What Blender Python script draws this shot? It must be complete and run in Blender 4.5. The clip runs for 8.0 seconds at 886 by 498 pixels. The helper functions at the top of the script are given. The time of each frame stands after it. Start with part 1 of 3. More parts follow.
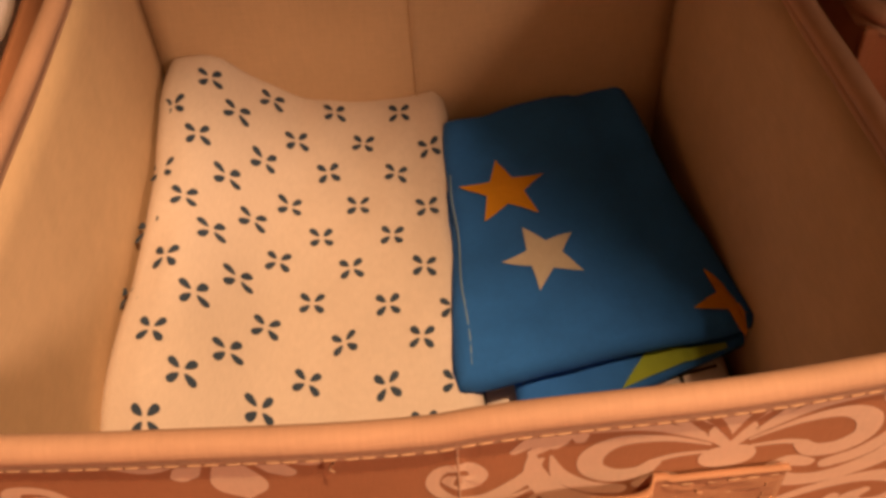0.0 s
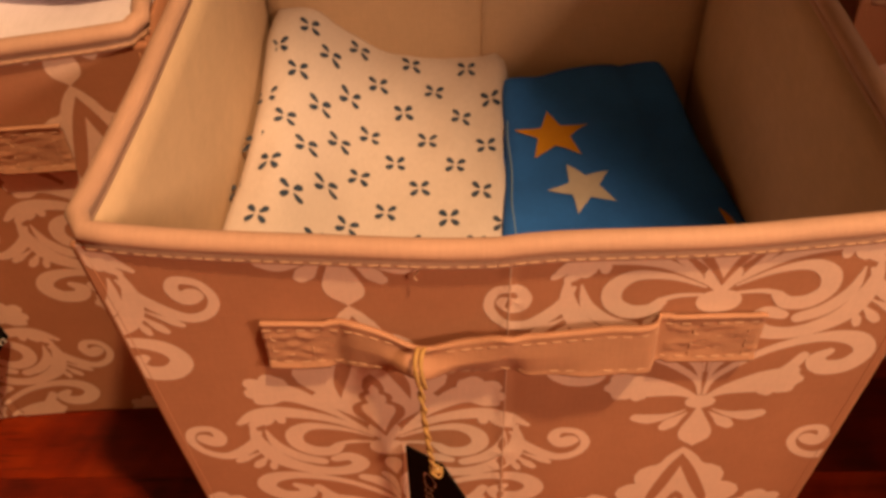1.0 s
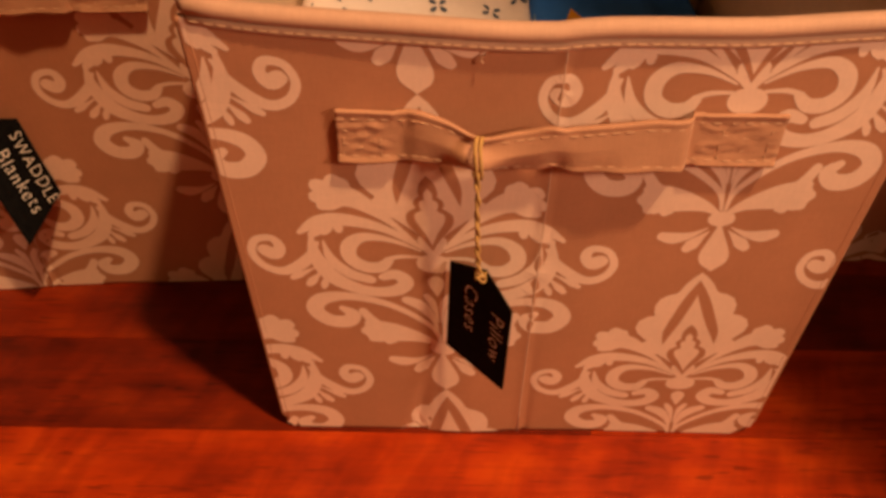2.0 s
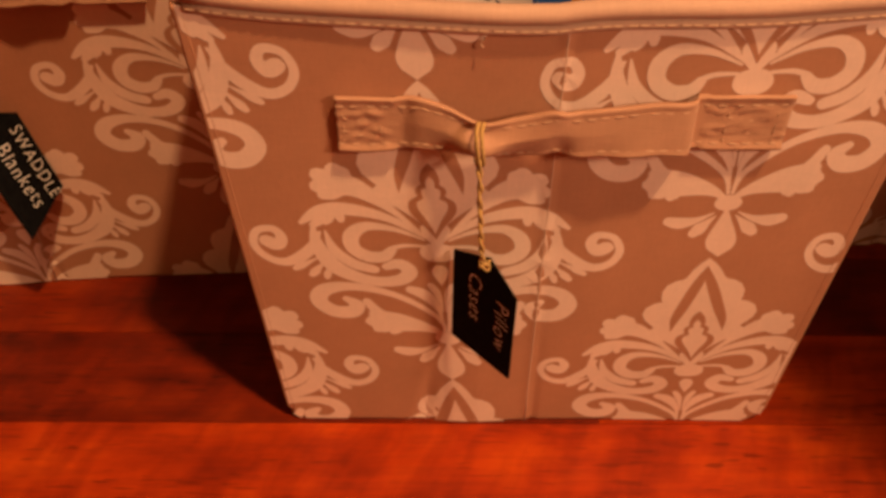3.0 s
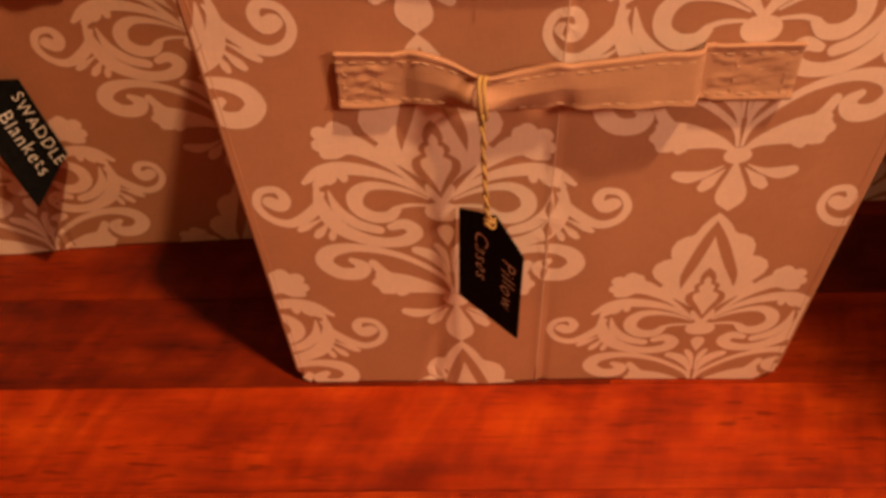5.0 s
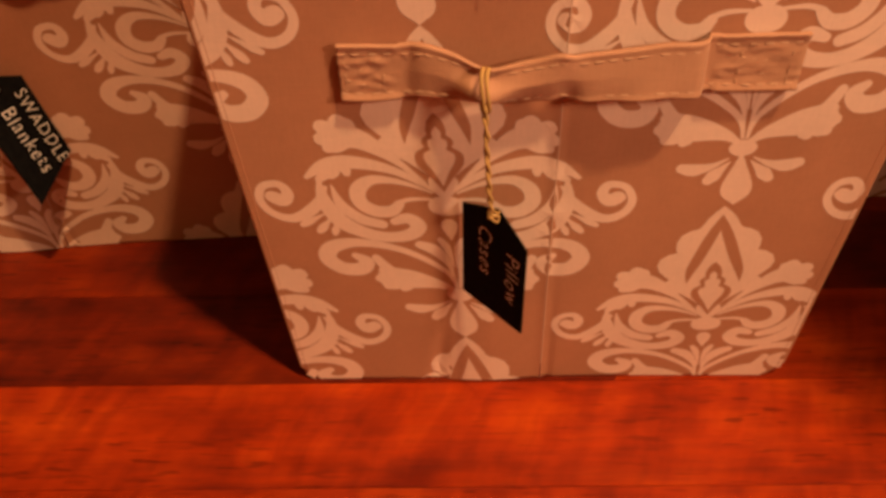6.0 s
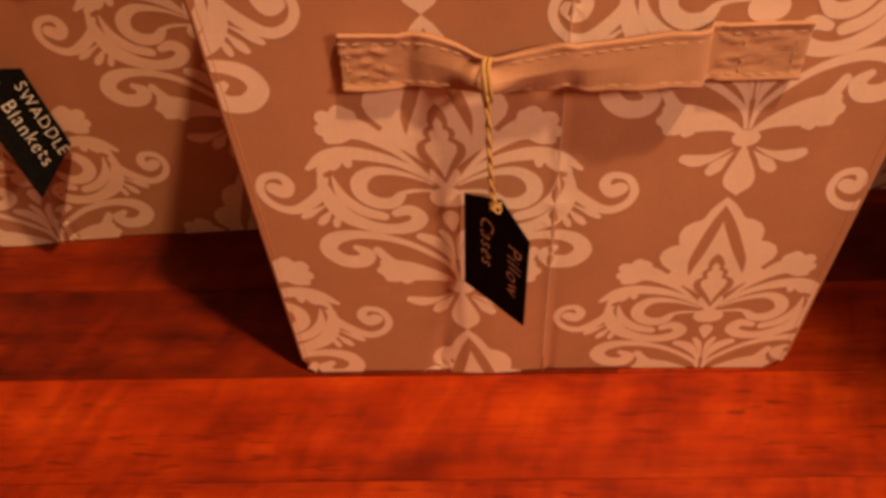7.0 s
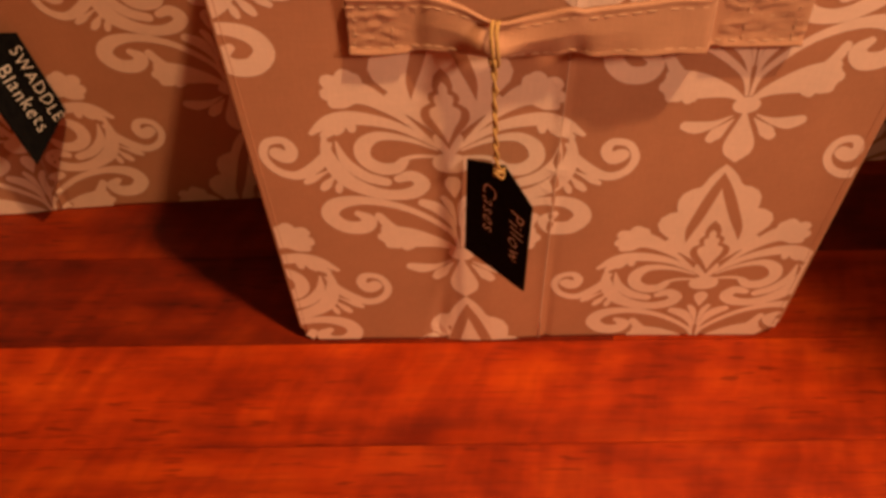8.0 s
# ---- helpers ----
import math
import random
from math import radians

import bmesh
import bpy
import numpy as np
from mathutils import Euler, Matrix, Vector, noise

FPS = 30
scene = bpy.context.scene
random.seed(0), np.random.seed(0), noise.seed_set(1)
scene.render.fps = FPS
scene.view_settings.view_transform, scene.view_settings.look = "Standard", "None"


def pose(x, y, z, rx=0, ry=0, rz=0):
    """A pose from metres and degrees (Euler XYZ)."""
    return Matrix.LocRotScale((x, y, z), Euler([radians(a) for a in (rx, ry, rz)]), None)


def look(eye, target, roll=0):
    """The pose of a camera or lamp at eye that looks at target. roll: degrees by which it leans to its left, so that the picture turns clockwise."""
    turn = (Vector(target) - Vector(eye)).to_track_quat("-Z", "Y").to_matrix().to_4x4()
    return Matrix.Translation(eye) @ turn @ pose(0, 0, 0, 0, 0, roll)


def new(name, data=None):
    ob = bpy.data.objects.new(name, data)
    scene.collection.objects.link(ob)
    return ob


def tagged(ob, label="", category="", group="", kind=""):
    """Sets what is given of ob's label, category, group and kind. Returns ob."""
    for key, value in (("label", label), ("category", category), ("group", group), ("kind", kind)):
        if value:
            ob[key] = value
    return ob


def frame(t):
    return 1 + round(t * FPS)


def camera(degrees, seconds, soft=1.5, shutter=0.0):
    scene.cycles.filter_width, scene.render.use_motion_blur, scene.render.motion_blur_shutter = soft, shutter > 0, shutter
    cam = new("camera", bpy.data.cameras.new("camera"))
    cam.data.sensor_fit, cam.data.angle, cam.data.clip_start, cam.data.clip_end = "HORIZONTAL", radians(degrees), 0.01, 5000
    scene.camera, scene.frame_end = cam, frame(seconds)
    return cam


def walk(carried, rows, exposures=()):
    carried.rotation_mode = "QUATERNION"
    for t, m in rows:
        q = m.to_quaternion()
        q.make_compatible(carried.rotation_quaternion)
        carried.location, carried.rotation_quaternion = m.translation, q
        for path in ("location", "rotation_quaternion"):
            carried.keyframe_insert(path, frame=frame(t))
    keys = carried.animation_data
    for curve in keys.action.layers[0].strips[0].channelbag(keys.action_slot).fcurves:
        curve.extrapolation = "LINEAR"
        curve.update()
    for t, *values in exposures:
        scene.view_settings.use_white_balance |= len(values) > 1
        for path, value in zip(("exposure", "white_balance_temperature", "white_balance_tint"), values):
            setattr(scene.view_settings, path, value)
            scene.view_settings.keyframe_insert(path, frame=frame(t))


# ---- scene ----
# camera and its walk
cam = camera(50.0, 8.0, soft=3.4)
PATH = [
    (0.0, (-0.0078, -0.1673, 0.6052), (-0.0005, 0.1652, 0.2318), -4.00),
    (0.2, (-0.0164, -0.2068, 0.6273), (-0.0031, 0.1300, 0.2580), -1.86),
    (0.5, (-0.0168, -0.2543, 0.6415), (-0.0120, 0.0880, 0.2772), -1.83),
    (0.7, (-0.0201, -0.2674, 0.6321), (-0.0220, 0.0807, 0.2732), -1.63),
    (1.0, (-0.0255, -0.2855, 0.6336), (-0.0354, 0.0582, 0.2706), -2.00),
    (1.2, (-0.0420, -0.3206, 0.6190), (-0.0452, 0.0295, 0.2620), -0.37),
    (1.5, (-0.0564, -0.3622, 0.6139), (-0.0552, -0.0167, 0.2524), 0.73),
    (1.7, (-0.0673, -0.3806, 0.6072), (-0.0607, -0.0353, 0.2457), 1.39),
    (2.0, (-0.0683, -0.4050, 0.5844), (-0.0630, -0.0487, 0.2337), 1.60),
    (3.5, (-0.0608, -0.3978, 0.5771), (-0.0643, -0.0479, 0.2199), -0.80),
    (4.0, (-0.0578, -0.3934, 0.5736), (-0.0642, -0.0481, 0.2120), -1.59),
    (4.5, (-0.0587, -0.3987, 0.5712), (-0.0664, -0.0563, 0.2069), -1.62),
    (6.0, (-0.0571, -0.4045, 0.5631), (-0.0684, -0.0607, 0.2001), -2.16),
    (6.5, (-0.0542, -0.4052, 0.5601), (-0.0684, -0.0601, 0.1987), -2.45),
    (7.0, (-0.0579, -0.4055, 0.5594), (-0.0695, -0.0628, 0.1955), -2.32),
    (7.5, (-0.0649, -0.4129, 0.5562), (-0.0708, -0.0741, 0.1885), -1.34),
    (8.0, (-0.0731, -0.4139, 0.5571), (-0.0726, -0.0794, 0.1855), -0.67),
]
walk(cam, [(t, look(eye, target, roll)) for t, eye, target, roll in PATH])

# light: a warm bulb high up to the right of the bins, and an added warm fill without a fixture, low and softer on the
# same side
WARM = (1.0, 0.572, 0.27)
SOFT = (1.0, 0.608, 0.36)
world = bpy.data.worlds.new("room_air")
world.use_nodes = True
world.node_tree.nodes["Background"].inputs[0].default_value = (1.0, 0.6, 0.35, 1)
world.node_tree.nodes["Background"].inputs[1].default_value = 0.001
scene.world = world


def point_light(name, where, watts, radius, colour):
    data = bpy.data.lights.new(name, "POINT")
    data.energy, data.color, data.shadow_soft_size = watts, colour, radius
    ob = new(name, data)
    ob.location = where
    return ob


KEY = (1.10, -1.15, 4.40)
FILL = (0.57, -0.48, 0.70)
point_light("ceiling_bulb", KEY, 830, 0.10, WARM)
# added fill with no lamp of its own, to brighten the bins' right side
point_light("fill_light", FILL, 21.0, 0.07, SOFT)


# ---------------------------------------------------------------- materials
def material(name, rough=0.8, metal=0.0):
    m = bpy.data.materials.new(name)
    m.use_nodes = True
    b = m.node_tree.nodes["Principled BSDF"]
    b.inputs["Roughness"].default_value = rough
    b.inputs["Metallic"].default_value = metal
    return m, m.node_tree.nodes, m.node_tree.links, b


def coords(n, l, scale=(1, 1, 1)):
    c, mp = n.new("ShaderNodeTexCoord"), n.new("ShaderNodeMapping")
    mp.inputs["Scale"].default_value = scale
    l.new(c.outputs["Object"], mp.inputs["Vector"])
    return mp.outputs["Vector"]


def noise_node(n, l, vec, scale, detail=4, rough=0.55):
    t = n.new("ShaderNodeTexNoise")
    t.inputs["Scale"].default_value, t.inputs["Detail"].default_value, t.inputs["Roughness"].default_value = scale, detail, rough
    l.new(vec, t.inputs["Vector"])
    return t.outputs["Fac"]


def ramp(n, l, fac, stops):
    r = n.new("ShaderNodeValToRGB")
    el = r.color_ramp.elements
    while len(el) < len(stops):
        el.new(0.5)
    for e, (p, c) in zip(el, stops):
        e.position, e.color = p, (*c, 1)
    l.new(fac, r.inputs["Fac"])
    return r.outputs["Color"]


def mixed(n, l, a, b, fac, mode="MULTIPLY"):
    m = n.new("ShaderNodeMix")
    m.data_type, m.blend_type = "RGBA", mode
    for sock, v in ((m.inputs[0], fac), (m.inputs[6], a), (m.inputs[7], b)):
        if isinstance(v, (int, float)):
            sock.default_value = v
        elif isinstance(v, tuple):
            sock.default_value = (*v, 1)
        else:
            l.new(v, sock)
    return m.outputs[2]


def bumped(n, l, b, height, strength, distance):
    k = n.new("ShaderNodeBump")
    k.inputs["Strength"].default_value, k.inputs["Distance"].default_value = strength, distance
    l.new(height, k.inputs["Height"])
    l.new(k.outputs["Normal"], b.inputs["Normal"])


def shade(c, f):
    return tuple(min(1, v * f) for v in c)


def fabric(name, colour, weave=900, vary=0.10, rough=0.9, sheen=0.0, bump=0.25, tint=None):
    """Woven cloth: fine threads both ways, slubs and faint wide blotches."""
    m, n, l, b = material(name, rough)
    v = coords(n, l)
    wide = noise_node(n, l, v, 14, 3)
    fine = noise_node(n, l, coords(n, l, (weave, weave * 0.15, weave * 0.15)), 1, 2)
    fine2 = noise_node(n, l, coords(n, l, (weave * 0.15, weave * 0.15, weave)), 1, 2)
    add = n.new("ShaderNodeMath")
    l.new(fine, add.inputs[0]), l.new(fine2, add.inputs[1])
    c1 = ramp(n, l, wide, [(0.3, shade(tint or colour, 1 - vary)), (0.7, shade(colour, 1 + vary * 0.6))])
    half = n.new("ShaderNodeMath")
    half.operation, half.inputs[1].default_value = "MULTIPLY", 0.5
    l.new(add.outputs[0], half.inputs[0])
    c2 = ramp(n, l, half.outputs[0], [(0.35, (0.92, 0.92, 0.92)), (0.65, (1, 1, 1))])
    l.new(mixed(n, l, c1, c2, 1.0), b.inputs["Base Color"])
    b.inputs["Sheen Weight"].default_value = sheen
    b.inputs["Specular IOR Level"].default_value = 0.2
    bumped(n, l, b, half.outputs[0], bump, 0.0008)
    return m


TAUPE = (0.50, 0.236, 0.138)
CREAM = (0.88, 0.645, 0.53)
mat_fabric = fabric("taupe_canvas", TAUPE)
mat_print = fabric("cream_print", CREAM, bump=0.15)
mat_lining = fabric("lining", (0.67, 0.49, 0.335), weave=600, vary=0.06)
mat_piping = fabric("piping", (0.57, 0.35, 0.255), weave=700, rough=0.6, sheen=0.05)
mat_strap = fabric("strap_cloth", (0.50, 0.265, 0.165), weave=700, rough=0.6, sheen=0.05, bump=0.35)
mat_thread = fabric("thread", (0.62, 0.40, 0.27), weave=1500, rough=0.6)
mat_twine = fabric("jute", (0.56, 0.345, 0.125), weave=1600, vary=0.3, rough=0.9, bump=0.8)
mat_white = fabric("white_cotton", (0.76, 0.665, 0.64), weave=1200, vary=0.04, bump=0.12)
mat_petal = fabric("slate_print", (0.05, 0.078, 0.135), weave=1200, bump=0.1)
mat_blue = fabric("blue_cotton", (0.028, 0.155, 0.60), weave=1200, vary=0.16, bump=0.12)
mat_orange = fabric("orange_print", (0.62, 0.29, 0.02), weave=1200)
mat_green = fabric("green_print", (0.28, 0.38, 0.05), weave=1200)
mat_grey_star = fabric("pale_print", (0.56, 0.52, 0.48), weave=1200)
mat_hem = fabric("pale_blue_thread", (0.22, 0.36, 0.56), weave=1200)
mat_black = fabric("black_print", (0.022, 0.018, 0.018), weave=1200)
mat_blanket = fabric("fleece", (0.90, 0.83, 0.93), weave=500, vary=0.05, sheen=0.5, bump=0.4)


def slate():
    m, n, l, b = material("chalkboard", 0.85)
    b.inputs["Specular IOR Level"].default_value = 0.08
    v = coords(n, l)
    s = noise_node(n, l, v, 220, 5, 0.7)
    l.new(ramp(n, l, s, [(0.35, (0.0025, 0.0025, 0.003)), (0.8, (0.010, 0.010, 0.010))]), b.inputs["Base Color"])
    bumped(n, l, b, s, 0.2, 0.0004)
    return m


def chalk():
    m, n, l, b = material("chalk", 0.9)
    s = noise_node(n, l, coords(n, l), 1500, 3, 0.7)
    l.new(ramp(n, l, s, [(0.35, (0.45, 0.42, 0.38)), (0.55, (0.93, 0.90, 0.86))]), b.inputs["Base Color"])
    return m


def wood(name, dark, mid, light, gloss):
    """Figured hardwood, grain along x: long fibres, broad bands, pores, and each board its own shift."""
    m, n, l, b = material(name, gloss)
    c, info, mp, off = (n.new(k) for k in ("ShaderNodeTexCoord", "ShaderNodeObjectInfo", "ShaderNodeMapping", "ShaderNodeVectorMath"))
    off.operation = "MULTIPLY"
    off.inputs[1].default_value = (7.3, 3.1, 5.7)
    l.new(info.outputs["Random"], off.inputs[0])
    l.new(c.outputs["Object"], mp.inputs["Vector"])
    l.new(off.outputs[0], mp.inputs["Location"])

    def stretched(sx, sy, sz):
        k = n.new("ShaderNodeMapping")
        k.inputs["Scale"].default_value = (sx, sy, sz)
        l.new(mp.outputs[0], k.inputs["Vector"])
        return k.outputs[0]
    # a slow warp, so that no band runs dead straight
    swirl = n.new("ShaderNodeTexNoise")
    swirl.inputs["Scale"].default_value, swirl.inputs["Detail"].default_value = 9, 2
    l.new(mp.outputs[0], swirl.inputs["Vector"])
    shift = n.new("ShaderNodeVectorMath")
    shift.operation, shift.inputs[1].default_value = "MULTIPLY_ADD", (0.05, 0.022, 0.022)
    l.new(swirl.outputs["Color"], shift.inputs[0]), l.new(mp.outputs[0], shift.inputs[2])

    def warped(sx, sy, sz, turn=0.0):
        r, k = n.new("ShaderNodeMapping"), n.new("ShaderNodeMapping")
        r.inputs["Rotation"].default_value = (0, 0, math.radians(turn))
        k.inputs["Scale"].default_value = (sx, sy, sz)
        l.new(shift.outputs[0], r.inputs["Vector"]), l.new(r.outputs[0], k.inputs["Vector"])
        return k.outputs[0]
    bands = noise_node(n, l, warped(1.6, 34, 34), 1, 3, 0.55)
    blotch = noise_node(n, l, warped(11, 17, 17), 1, 4, 0.6)
    flame_figure = noise_node(n, l, warped(75, 11, 11, 22), 1, 2, 0.5)
    fibre = noise_node(n, l, stretched(16, 260, 260), 1, 4, 0.65)
    pores = noise_node(n, l, stretched(34, 330, 330), 1, 1, 0.5)
    where = noise_node(n, l, warped(5, 9, 9), 1, 2, 0.5)
    col = ramp(n, l, blotch, [(0.30, dark), (0.50, mid), (0.72, light)])
    col = mixed(n, l, col, ramp(n, l, bands, [(0.33, (0.58, 0.48, 0.45)), (0.48, (0.92, 0.90, 0.9)), (0.62, (1, 1, 1))]), 0.75)
    col = mixed(n, l, col, ramp(n, l, flame_figure, [(0.34, (0.70, 0.62, 0.6)), (0.60, (1, 1, 1))]), 0.7)
    col = mixed(n, l, col, ramp(n, l, fibre, [(0.3, (0.72, 0.66, 0.62)), (0.6, (1, 1, 1))]), 0.7)
    dashes = mixed(n, l, ramp(n, l, pores, [(0.32, (0.25, 0.16, 0.15)), (0.38, (1, 1, 1))]), (1.0, 1.0, 1.0), ramp(n, l, where, [(0.40, (1, 1, 1)), (0.60, (0, 0, 0))]), "MIX")
    col = mixed(n, l, col, dashes, 0.6)
    # a few knots with rings round them
    knot = n.new("ShaderNodeTexVoronoi")
    knot.inputs["Scale"].default_value = 1
    l.new(warped(3.2, 9, 9), knot.inputs["Vector"])
    ring = n.new("ShaderNodeMath")
    ring.operation, ring.inputs[1].default_value = "MULTIPLY", 75
    l.new(knot.outputs["Distance"], ring.inputs[0])
    wave = n.new("ShaderNodeMath")
    wave.operation = "SINE"
    l.new(ring.outputs[0], wave.inputs[0])
    rings = ramp(n, l, wave.outputs[0], [(0.0, (0.72, 0.62, 0.6)), (0.8, (1, 1, 1))])
    rings = mixed(n, l, rings, ramp(n, l, knot.outputs["Distance"], [(0.03, (0.35, 0.25, 0.22)), (0.09, (1, 1, 1))]), 1.0)
    col = mixed(n, l, col, mixed(n, l, rings, (1.0, 1.0, 1.0), ramp(n, l, knot.outputs["Distance"], [(0.12, (0, 0, 0)), (0.30, (1, 1, 1))]), "MIX"), 0.8)
    tone = ramp(n, l, info.outputs["Random"], [(0.0, (0.70, 0.66, 0.66)), (1.0, (1.0, 1.0, 1.0))])
    l.new(mixed(n, l, col, tone, 1.0), b.inputs["Base Color"])
    l.new(ramp(n, l, fibre, [(0.3, shade((1, 1, 1), gloss + 0.14)), (0.7, shade((1, 1, 1), gloss))]), b.inputs["Roughness"])
    b.inputs["Specular IOR Level"].default_value = 0.25
    bumped(n, l, b, fibre, 0.12, 0.0006)
    return m


mat_floor = wood("cherry_boards", (0.22, 0.0155, 0.0009), (0.39, 0.0345, 0.0012), (0.56, 0.071, 0.0022), 0.34)
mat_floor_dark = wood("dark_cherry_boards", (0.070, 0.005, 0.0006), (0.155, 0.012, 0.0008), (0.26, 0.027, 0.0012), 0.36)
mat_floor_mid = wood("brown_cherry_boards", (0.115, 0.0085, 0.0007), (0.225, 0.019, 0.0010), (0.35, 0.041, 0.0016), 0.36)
mat_underfloor = wood("dark_underfloor_wood", (0.020, 0.009, 0.006), (0.035, 0.015, 0.009), (0.05, 0.022, 0.012), 0.45)
mat_slate, mat_chalk = slate(), chalk()


def plaster(name, colour):
    m, n, l, b = material(name, 0.9)
    v = coords(n, l)
    l.new(ramp(n, l, noise_node(n, l, v, 3, 5), [(0.3, shade(colour, 0.92)), (0.7, colour)]), b.inputs["Base Color"])
    bumped(n, l, b, noise_node(n, l, v, 160, 4), 0.15, 0.001)
    return m


mat_wall = plaster("tan_wall_paint", (0.12, 0.08, 0.055))
mat_ceiling = plaster("ceiling_paint", (0.13, 0.11, 0.09))
mat_socket, _n, _l, _b = material("lamp_metal", 0.35, 1.0)
_b.inputs["Base Color"].default_value = (0.5, 0.4, 0.28, 1)



# ---------------------------------------------------------------- mesh helpers
def part(name, bm, mats, parent=None, label="", smooth=True):
    me = bpy.data.meshes.new(name)
    bm.to_mesh(me)
    bm.free()
    for m in mats if isinstance(mats, (list, tuple)) else [mats]:
        me.materials.append(m)
    if smooth:
        for p in me.polygons:
            p.use_smooth = True
    ob = new(name, me)
    if parent:
        ob.parent = parent
    if label:
        ob["label"] = label
    return ob


def box(bm, x0, x1, y0, y1, z0, z1, bevel=0.0):
    r = bmesh.ops.create_cube(bm, size=1, matrix=Matrix.Translation(((x0 + x1) / 2, (y0 + y1) / 2, (z0 + z1) / 2)) @ Matrix.Diagonal((x1 - x0, y1 - y0, z1 - z0, 1)))
    if bevel:
        edges = list({e for v in r["verts"] for e in v.link_edges})
        bmesh.ops.bevel(bm, geom=edges, offset=bevel, segments=2, affect="EDGES")


def spline(points, steps=6):
    """A smooth row of points (any number of values each) through the given ones."""
    p = [points[0], *points, points[-1]]
    out = []
    for i in range(1, len(p) - 2):
        for s in range(steps):
            t = s / steps
            out.append(tuple(0.5 * (2 * b + (c - a) * t + (2 * a - 5 * b + 4 * c - d) * t * t + (3 * b - a - 3 * c + d) * t ** 3)
                             for a, b, c, d in zip(p[i - 1], p[i], p[i + 1], p[i + 2])))
    out.append(tuple(points[-1]))
    return out


def tube(bm, path, radius, sides=8, closed=False):
    """A round tube along a row of 3D points."""
    path = [Vector(p) for p in path]
    rings, up = [], Vector((0.13, 0.31, 0.94))
    for i, p in enumerate(path):
        a, b = (path[i - 1] if i or closed else p), (path[(i + 1) % len(path)] if i + 1 < len(path) or closed else p)
        d = (b - a).normalized()
        u = d.cross(up).normalized()
        w = d.cross(u)
        r = radius(i / max(1, len(path) - 1)) if callable(radius) else radius
        rings.append([bm.verts.new(p + (u * math.cos(k) + w * math.sin(k)) * r) for k in (2 * math.pi * j / sides for j in range(sides))])
    for a, b in zip(rings, rings[1:] + ([rings[0]] if closed else [])):
        for j in range(sides):
            bm.faces.new((a[j], a[(j + 1) % sides], b[(j + 1) % sides], b[j]))
    if not closed:
        bm.faces.new(rings[0][::-1]), bm.faces.new(rings[-1])


def grid(bm, nu, nv, place, mat=0, flip=False):
    rows = [[bm.verts.new(place(i / nu, j / nv)) for i in range(nu + 1)] for j in range(nv + 1)]
    for j in range(nv):
        for i in range(nu):
            q = (rows[j][i], rows[j][i + 1], rows[j + 1][i + 1], rows[j + 1][i])
            f = bm.faces.new(q[::-1] if flip else q)
            f.material_index = mat
    return rows


def fuzz(p, scale, amount, seed=0.0):
    return amount * noise.noise(Vector(p) * scale + Vector((seed, seed * 0.7, -seed)))


# ---------------------------------------------------------------- damask print
# one repeat of the damask in decimetres, x out from its axis, z up from the tip of the flame below
REPEAT = 2.53


def ribbon(bm, pts, layer, mirror=True):
    """A brush stroke: rows of x, z and half width, round at its last end."""
    line = spline(pts, 5)
    x1, z1, w1 = line[-1]
    x0, z0, _ = line[-2]
    d = Vector((x1 - x0, z1 - z0)).normalized()
    for k in (0.5, 0.8, 0.95):
        line.append((x1 + d.x * w1 * k, z1 + d.y * w1 * k, w1 * math.sqrt(1 - k * k)))
    for sign in (-1, 1) if mirror else (1,):
        prev = None
        for i, (x, z, w) in enumerate(line):
            a, b = line[max(0, i - 1)], line[min(len(line) - 1, i + 1)]
            t = Vector((b[0] - a[0], b[1] - a[1]))
            t = t.normalized() if t.length > 1e-9 else Vector((1, 0))
            w = max(w * 0.9, 0.003)
            now = [bm.verts.new((sign * (x + t.y * w * s), layer, z - t.x * w * s)) for s in (-1, 1)]
            if prev:
                q = (prev[0], prev[1], now[1], now[0])
                bm.faces.new(q if sign > 0 else q[::-1])
            prev = now


def drop(bm, x0, z0, x1, z1, w, layer, bend=0.0, mirror=True):
    """A petal from a point to a round end."""
    d = Vector((x1 - x0, z1 - z0))
    n = Vector((-d.y, d.x)) * bend
    ribbon(bm, [(x0, z0, 0.004), (x0 + d.x * 0.35 + n.x, z0 + d.y * 0.35 + n.y, w * 0.5), (x0 + d.x * 0.7 + n.x, z0 + d.y * 0.7 + n.y, w), (x1 - d.x * 0.08, z1 - d.y * 0.08, w * 0.8)], layer, mirror)


def half_shape(bm, contour, layer):
    """A shape symmetric about the axis: rows of z and half width, from the top down."""
    prev = None
    for z, w in contour:
        now = [bm.verts.new((max(w, 0.001) * k / 5, layer, z)) for k in range(-5, 6)]
        if prev:
            for k in range(10):
                bm.faces.new((prev[k], now[k], now[k + 1], prev[k + 1]))
        prev = now


